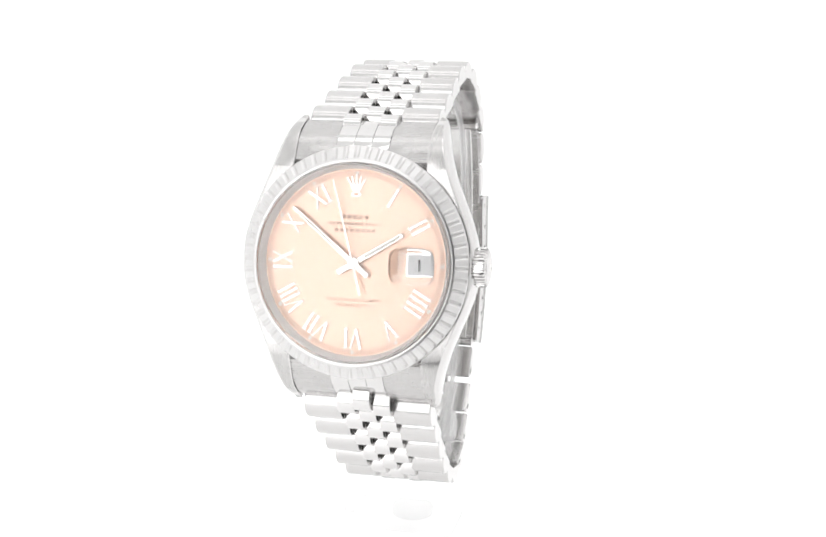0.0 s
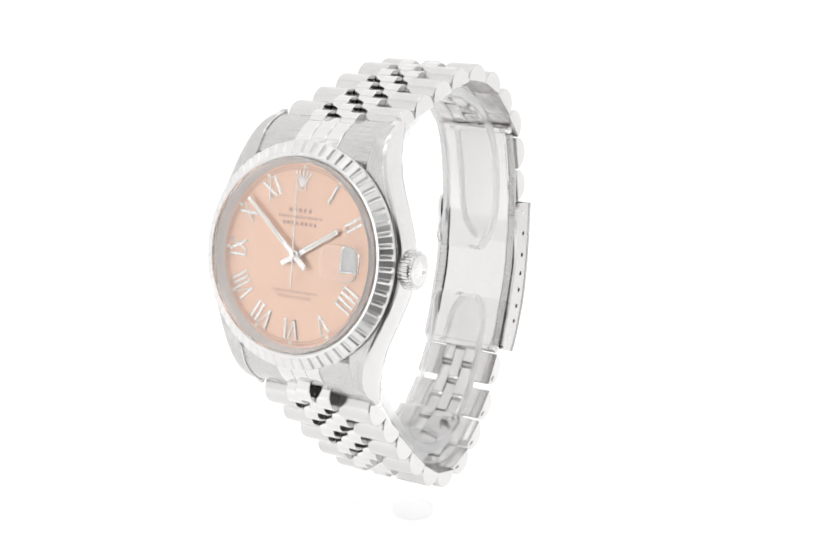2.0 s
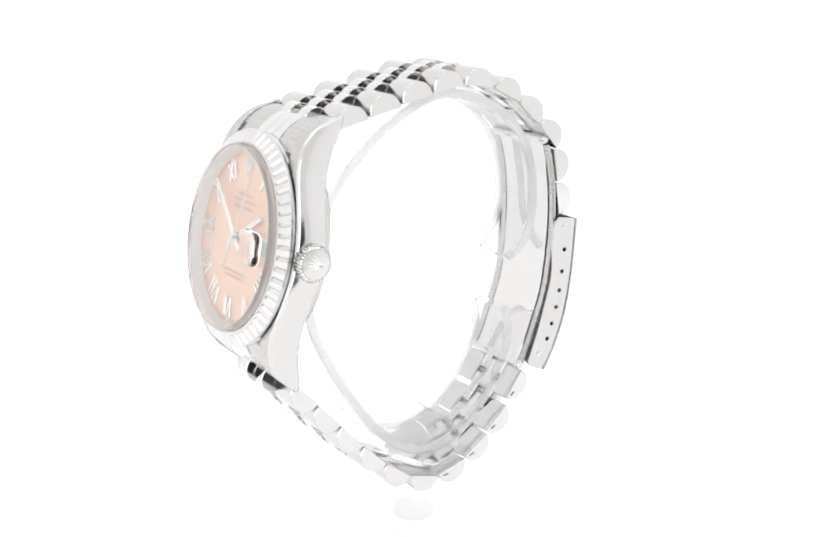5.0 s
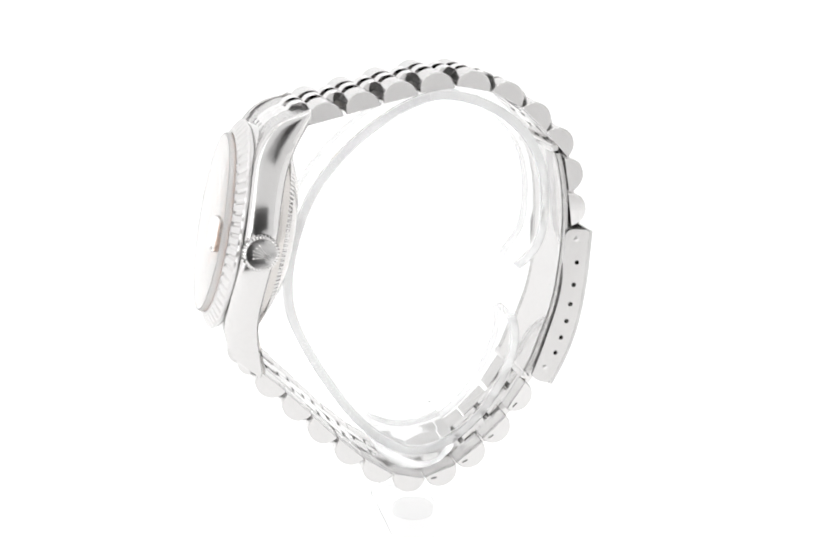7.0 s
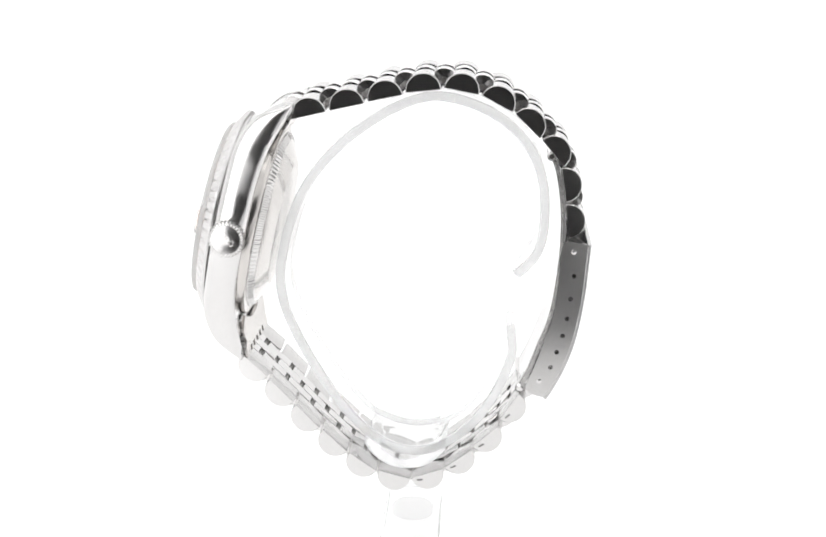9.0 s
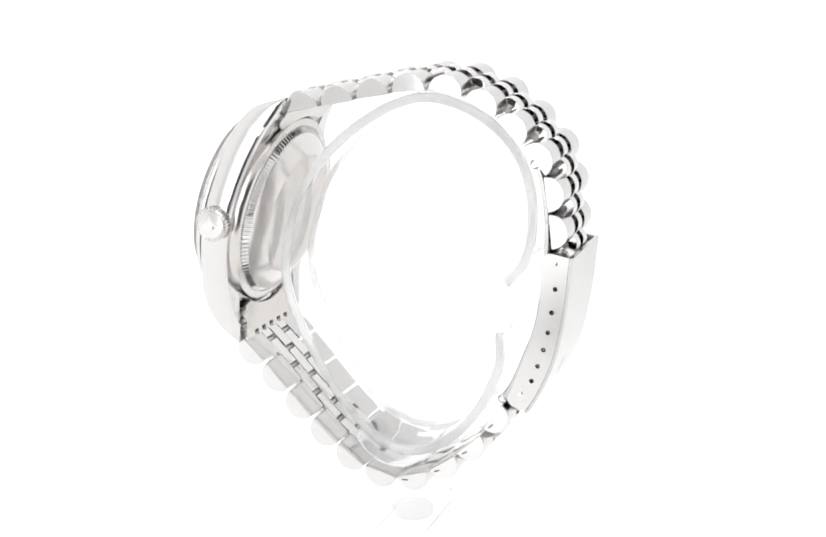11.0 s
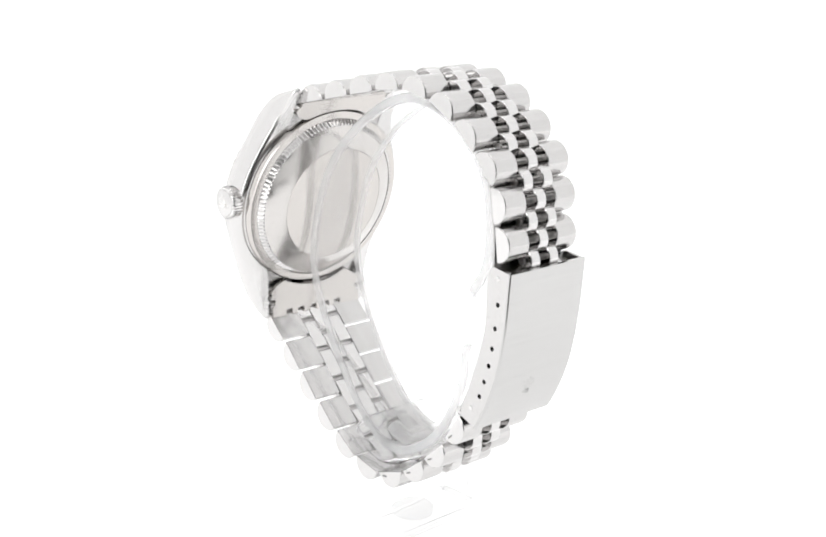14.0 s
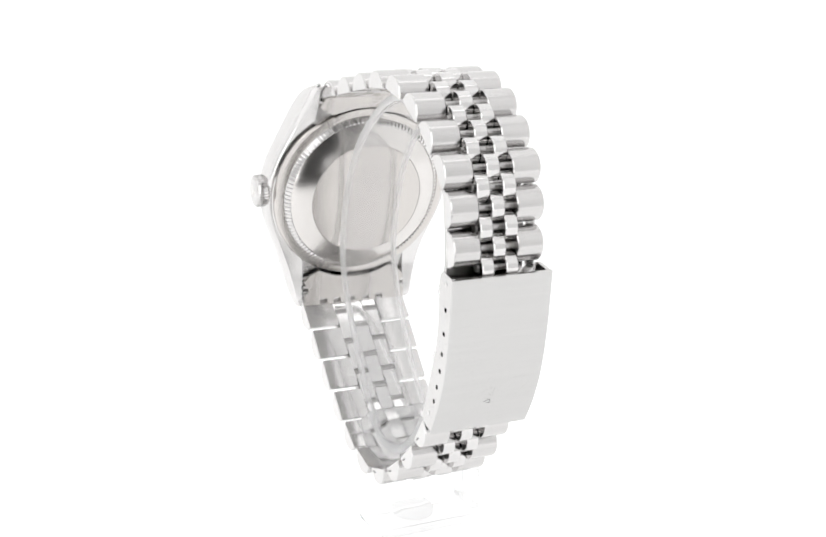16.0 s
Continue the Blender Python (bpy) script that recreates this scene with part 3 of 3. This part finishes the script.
def bracelet():
    outer = link_mesh("outer_link", 5.0, 5.6, 5.5, 2.85, 0.15, SATIN)
    centre = link_mesh("centre_link", 2.4, 5.2, 4.5, 2.95, 0.12, POLISHED)
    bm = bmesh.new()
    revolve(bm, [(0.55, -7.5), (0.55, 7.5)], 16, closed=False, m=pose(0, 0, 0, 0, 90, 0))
    pin = part("link_pin", bm, SHADED_PIN_STEEL, watch, "steel link pin")
    first = {outer: True, centre: True, pin: True}

    def place(ob, m, x, w, off):
        b = SET @ m @ pose((x + off) * MM, 0, 0) @ Matrix.Diagonal((w / (5.0 if ob is outer else 2.4), 1, 1, 1))
        if ob is pin:
            b = SET @ m @ pose(off * MM, 0, 0.95 * MM) @ Matrix.Diagonal((w / 15.0, 1, 1, 1))
        if first[ob]:
            ob.matrix_basis, first[ob] = b, False
        else:
            again(ob, ob.name, watch, b)

    for rows, sign in ((UPPER, 1), (LOWER, -1)):
        n = len(rows)
        lean = (lambda i: 0.11 * i - 0.8) if sign < 0 else (lambda i: 0.1 - 0.03 * i)   # the band runs slightly askew
        for i, (y, z, a) in enumerate(rows):
            w = 19.7 - (19.7 - 14.5) * i / (n - 0.5)
            m = frame_of(y, z, a, sign)
            for s in (-1, 1):
                place(outer, m, s * w * (0.5 - 0.147), w * 0.291, lean(i))
            place(centre, m, 0, w * 0.135, lean(i))
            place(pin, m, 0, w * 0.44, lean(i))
            if sign < 0 and i > 5:      # the removable links' slotted pin ends, their shade drawn as dark bars
                if i == 6:
                    bm = bmesh.new()
                    box(bm, -0.3, 0.05, -0.5, 0.5, -0.14, 0.14, 0.05)
                    slot = part("pin_slot_shade", bm, SLOT_SHADE, watch, "dark bar for the shaded slot of a link pin")
                edge = SET @ m @ pose((lean(i) - w / 2) * MM, -1.5 * MM, 0.75 * MM, -12, 0, 180)
                if i == 6:
                    slot.matrix_basis = edge
                else:
                    again(slot, "pin_slot_shade", watch, edge)
        halves = []
        y, z, a = rows[0]
        halves.append((y - math.sin(radians(a)) * PITCH / 2, z - math.cos(radians(a)) * PITCH / 2, a))
        if sign < 0:      # the middle row reaches in between the prongs of the end link
            place(centre, frame_of(y - math.sin(radians(a)) * PITCH * 0.78, z - math.cos(radians(a)) * PITCH * 0.78, a, sign), 0, 19.7 * 0.135, lean(-0.8))
        for p, q in zip(rows, rows[1:]):
            a = (p[2] + q[2]) / 2
            bulge = 0.5 * math.tan(radians(abs(q[2] - p[2])) / 4) * PITCH * 0.5
            out = Vector((-math.cos(radians(a)), math.sin(radians(a)))) * sign * bulge
            halves.append(((p[0] + q[0]) / 2 + out.x, (p[1] + q[1]) / 2 + out.y, a))
        y, z, a = rows[-1]
        halves.append((y + math.sin(radians(a)) * PITCH / 2, z + math.cos(radians(a)) * PITCH / 2, a))
        for i, (y, z, a) in enumerate(halves):
            w = 19.7 - (19.7 - 14.5) * (i - 0.5) / (n - 0.5)
            m = frame_of(y, z, a, sign)
            for s in (-1, 1):
                place(centre, m, s * w * 0.138, w * 0.135, lean(i - 0.5))
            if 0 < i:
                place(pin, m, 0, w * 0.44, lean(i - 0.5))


def end_links():
    for sign in (1, -1):
        rim = spline([Vector(q) for q in ((14.6, -0.95), (16.0, -1.5), (17.5, -2.4), (18.8, -3.6), (19.8, -5.0), (20.5, -6.5), (20.6, -7.5))], 4)
        sec = [(q.x, q.y) for q in rim] + [(20.2, -8.0), (18.9, -7.7), (18.3, -6.7), (16.9, -6.0), (16.5, -5.5), (13.2, -5.45), (13.2, -2.0)]
        for x0, x1 in ((-9.9, -4.02), (-3.98, -1.35), (-1.31, 1.31), (1.35, 3.98), (4.02, 9.9)):
            bm = bmesh.new()
            drop = 0.06 if abs(x0 + x1) > 6 else 0.0
            loft(bm, [[(x, sign * y * k, z * k - drop) for y, z in sec] for x, k in ((x0, 0.995), (x0 + 0.08, 1.0), (x1 - 0.08, 1.0), (x1, 0.995))])
            part("end_link", bm, BRUSHED if drop else POLISHED, watch, "steel end link between the lugs", HEAD, smooth=24)
        # folded sheet behind the end link, cut out at the lugs and toothed towards the band
        bm = bmesh.new()
        edge = [(-9.7, 19.3), (-9.1, 18.9), (-9.0, 18.2), (-9.5, 17.6), (-9.7, 16.9), (-9.2, 16.3), (-8.2, 15.6)]
        edge += [(16.5 * math.sin(radians(q)), 16.5 * math.cos(radians(q))) for q in range(-24, 25, 6)]
        edge += [(-x, y) for x, y in reversed(edge[:7])]
        for x in (5.3, 2.7, -0.1, -2.9, -5.5):
            edge += [(x + 1.5, 20.9), (x + 1.5, 19.9), (x + 0.1, 19.9), (x + 0.1, 20.9)]
        edge = edge[:23] + [(9.7, 20.9)] + edge[23:] + [(-9.7, 20.9)]
        lo, hi = ([bm.verts.new((x, sign * y, -6.0 - (y - 15.0) * 0.36 - d)) for x, y in edge] for d in (0.5, 0.0))
        for q in range(len(edge)):
            w = (q + 1) % len(edge)
            bm.faces.new((lo[q], lo[w], hi[w], hi[q]))
        bm.faces.new(lo)
        bm.faces.new(hi)
        bmesh.ops.triangulate(bm, faces=[f for f in bm.faces if len(f.verts) > 4])
        part("end_link_sheet", bm, BACK_STEEL, watch, "folded steel sheet behind the end link", HEAD, smooth=20)
        # spring bar
        bm = bmesh.new()
        revolve(bm, [(0.4, -9.9), (0.4, 9.9)], 16, closed=False, m=pose(0, sign * 17.9, -7.1, 0, 90, 0))
        part("spring_bar", bm, POLISHED, watch, "steel spring bar", HEAD)


# ---------------------------------------------------------------- clasp
COVER = ((7.8, -58.4), (4.7, -58.75), (-0.5, -59.3), (-5.8, -59.5), (-10.0, -59.3), (-14.0, -58.6), (-17.2, -57.7), (-19.1, -57.0))
INNER = ((6.6, -53.9), (5.0, -53.9), (-1.2, -55.0), (-5.7, -55.0), (-9.8, -54.5), (-14.0, -53.9), (-17.6, -53.2))
HOLES = ((2.25, -56.8), (-1.57, -57.11), (-4.9, -57.26), (-7.85, -57.21), (-10.77, -56.89), (-13.49, -56.48))


def clasp():
    path = spline([Vector(q) for q in COVER], 5)
    bm = bmesh.new()
    strip(bm, path, 8.3, 0.55, -1, 0.16)
    bmesh.ops.translate(bm, vec=(-0.4, 0, 0), verts=bm.verts[:])
    body = part("clasp", bm, CLASP_STEEL, watch, "brushed steel folding clasp cover", SET, smooth=30)
    for s in (1, -1):
        bm = bmesh.new()
        rim = [(7.7, -57.6)] + [(q.x, q.y + 0.3) for q in path[1:-2]] + [(-18.8, -56.4), (-18.8, -55.2), (-18.5, -54.0), (-18.0, -53.4)]
        rim += [(q.x, q.y) for q in reversed(spline([Vector(q) for q in INNER], 3))] + [(7.3, -54.2), (7.6, -54.9)]
        loops = [rim]
        for y, z in HOLES:
            loops.append([(y + 0.4 * math.cos(2 * math.pi * k / 14), z + 0.4 * math.sin(2 * math.pi * k / 14)) for k in range(14)])
        edges = []
        for lp in loops:
            vs = [bm.verts.new((0, y, z)) for y, z in lp]
            edges += [bm.edges.new((vs[i], vs[(i + 1) % len(vs)])) for i in range(len(vs))]
        fill = bmesh.ops.triangle_fill(bm, use_beauty=True, edges=edges)
        faces = [g for g in fill["geom"] if isinstance(g, bmesh.types.BMFace)]
        ext = bmesh.ops.extrude_face_region(bm, geom=faces)
        bmesh.ops.translate(bm, vec=(-0.6, 0, 0), verts=[g for g in ext["geom"] if isinstance(g, bmesh.types.BMVert)])
        bmesh.ops.scale(bm, vec=(s, 1, 1), verts=bm.verts[:])
        bmesh.ops.translate(bm, vec=(s * 8.12 - 0.4, 0, 0), verts=bm.verts[:])
        fl = part("clasp_side", bm, SATIN, body, "steel clasp side with six adjusting holes", smooth=30)
        for y, z in ((6.1, -55.9), (-16.2, -55.2)):
            bm = bmesh.new()
            revolve(bm, [(0.42, -0.3), (0.42, 0.04), (0.3, 0.1), (0.0, 0.1)], 20, closed=False, m=pose(s * 8.12 - 0.4, y, z, 0, s * 90, 0))
            part("rivet", bm, POLISHED, fl, "small steel rivet")
    bm = bmesh.new()
    emblem(bm, 3.2, pose(-0.4, -12.3, -58.96, 9.6, 180, 0), 0.012)
    part("clasp_emblem", bm, CLASP_STEEL, body, "small raised emblem", smooth=0)
    # bar added so that the clasp mouth looks less black
    bm = bmesh.new()
    box(bm, -7.2, 6.4, 5.2, 7.0, -57.75, -54.6, 0.2)
    part("mouth_filler", bm, SATIN, body, "steel bar added to fill the dark clasp mouth")
    # folding blades inside
    fold = spline([Vector(q) for q in ((20.2, -49.0), (17.4, -50.6), (12.3, -52.4), (6.0, -53.7), (-1.0, -54.4), (-6.0, -54.4), (-10.5, -53.7), (-15.0, -52.9), (-18.2, -52.0))], 5)
    bm = bmesh.new()
    strip(bm, fold, 5.9, 0.55, 1, 0.12)
    part("upper_blade", bm, POLISHED, watch, "thin polished folding blade", SET, smooth=30)
    bm = bmesh.new()
    for s in (-1, 1):
        f = [q + Vector((0, -0.2)) for q in fold]
        b2 = bmesh.new()
        strip(b2, f[2:], 0.7, 0.6, 1, 0.1)
        bmesh.ops.translate(b2, vec=(s * 6.7 - 0.3, 0, 0), verts=b2.verts[:])
        me = bpy.data.meshes.new("rail")
        b2.to_mesh(me)
        b2.free()
        bm.from_mesh(me)
    part("lower_blade", bm, BRUSHED, watch, "thin steel folding blade frame", SET, smooth=30)
    for y, z, r in ((20.3, -49.2, 0.75), (-18.3, -52.3, 0.7)):
        bm = bmesh.new()
        revolve(bm, [(r * 0.6, -7.3), (r, -7.0), (r, 7.0), (r * 0.6, 7.3)], 20, closed=False, m=pose(0, y, z, 0, 90, 0))
        part("hinge_pin", bm, POLISHED, watch, "steel hinge tube of the clasp", SET)


watch_case()
bezel()
case_back()
crown()
dial()
hand("hour_hand", 8.4, 2.8, 0.95, 0.8, 0.55, 59.0, True, "polished steel hour hand")
hand("minute_hand", 12.1, 2.8, 0.9, 0.6, 0.85, 310.0, True, "polished steel minute hand")
second_hand = hand("second_hand", 12.4, 4.7, 0.24, 0.14, 1.15, 0.0, False, "thin steel second hand")
crystal()
bracelet()
end_links()
clasp()


# ---------------------------------------------------------------- the clear stand
CUFF = ((-0.9, -48.6), (3.4, -51.0), (8.1, -51.4), (15.0, -49.9), (20.4, -46.8), (24.3, -41.8), (26.3, -35.5), (26.2, -29.0), (23.4, -23.5), (18.8, -18.4), (14.0, -14.6),
        (9.0, -11.8), (4.0, -10.2), (-2.5, -9.4), (-8.5, -9.6), (-13.5, -11.2), (-18.5, -14.4), (-24.0, -19.0), (-29.5, -24.6), (-33.3, -30.4), (-34.6, -36.0),
        (-33.0, -41.2), (-28.6, -45.9), (-23.0, -48.9), (-17.5, -50.4), (-13.0, -50.8), (-8.8, -49.6))


def stand():
    st = tagged(new("watch_stand"), "clear acrylic display cuff on a small clear block", "stand")
    st.matrix_basis = pose(0, 0, 0)
    bm = bmesh.new()
    path = spline([Vector(q) for q in CUFF], 5)
    n = len(path)

    def half(f):
        e = min(f, 1 - f) * n / 4.0
        return 5.2 if e >= 1 else 5.2 - 1.1 * (1 - e) ** 2

    strip(bm, path, lambda f: half(f) - 0.6, 1.5, 1, 0.1)
    cuff = part("cuff", bm, ACRYLIC, st, "open clear acrylic ring", TILT, smooth=40)
    for s in (-1, 1):
        bm = bmesh.new()
        strip(bm, path, 0.3, 1.5, 1, 0.15)
        m = len(path)
        for i, v in enumerate(bm.verts):
            v.co.x += s * (half((i // 8) / (m - 1)) - 0.28)
        part("cuff_rim", bm, SAWN_ACRYLIC, cuff, "frosted sawn edge of the ring", smooth=40)
    bm = bmesh.new()
    # flat above, round below, lying in the bend of the ring
    chord = [Vector(q) for q in ((-32.6, -29.4), (-30.6, -31.0), (-29.2, -36.0), (-28.6, -41.0), (-30.6, -42.8))]
    under = spline([Vector(q) for q in ((-32.2, -42.6), (-34.9, -40.6), (-36.4, -37.4), (-36.5, -34.0), (-35.3, -31.0), (-33.6, -29.2))], 4)
    secs = []
    for x, k in ((-7.2, 0.86), (-6.9, 0.95), (-6.2, 1.0), (6.2, 1.0), (6.9, 0.95), (7.2, 0.86)):
        secs.append([(x, -32.8 + (q.x + 32.8) * k, -36.0 + (q.y + 36.0) * k) for q in chord + under])
    loft(bm, secs)
    part("cuff_block", bm, BLOCK_ACRYLIC, st, "clear moulded acrylic block in the bend of the ring", TILT, smooth=40)
    bm = bmesh.new()
    box(bm, -12.0, 8.0, -5.0, 5.0, 0.0, 1.8, 0.5)
    foot = part("foot", bm, FAINT_ACRYLIC, st, "clear acrylic foot plate", pose(0, 0, 0.0003, 0, 0, -14.4), smooth=30)
    bm = bmesh.new()
    revolve(bm, [(0, 3.2), (3.2, 3.2), (3.5, 2.9), (3.5, 1.85), (0, 1.85)], 40, closed=False)
    part("boss", bm, FAINT_ACRYLIC, foot, "round clear acrylic boss", smooth=30)
    bm = bmesh.new()
    box(bm, -11.4, -9.6, -3.6, 3.6, 1.85, 9.3, 0.4)
    part("stem", bm, FAINT_ACRYLIC, foot, "thin clear acrylic stem", smooth=30)
    return st


display = stand()


def motions():
    """Watch and stand turn together about the upright axis; the second hand sweeps."""
    times = [0.0, 2.0, 4.0, 6.0, 8.0, 10.0, 12.0, 14.0, 16.0]
    walk(watch, [(t, pose(0, 0, BASE_Z, 0, 0, SPIN * t)) for t in times])
    walk(display, [(t, pose(0, 0, 0, 0, 0, SPIN * t)) for t in times])
    walk(second_hand, [(t, at(0, 0, 1.15, 0, 0, 15.0 - 6.6 * t)) for t in times])


motions()
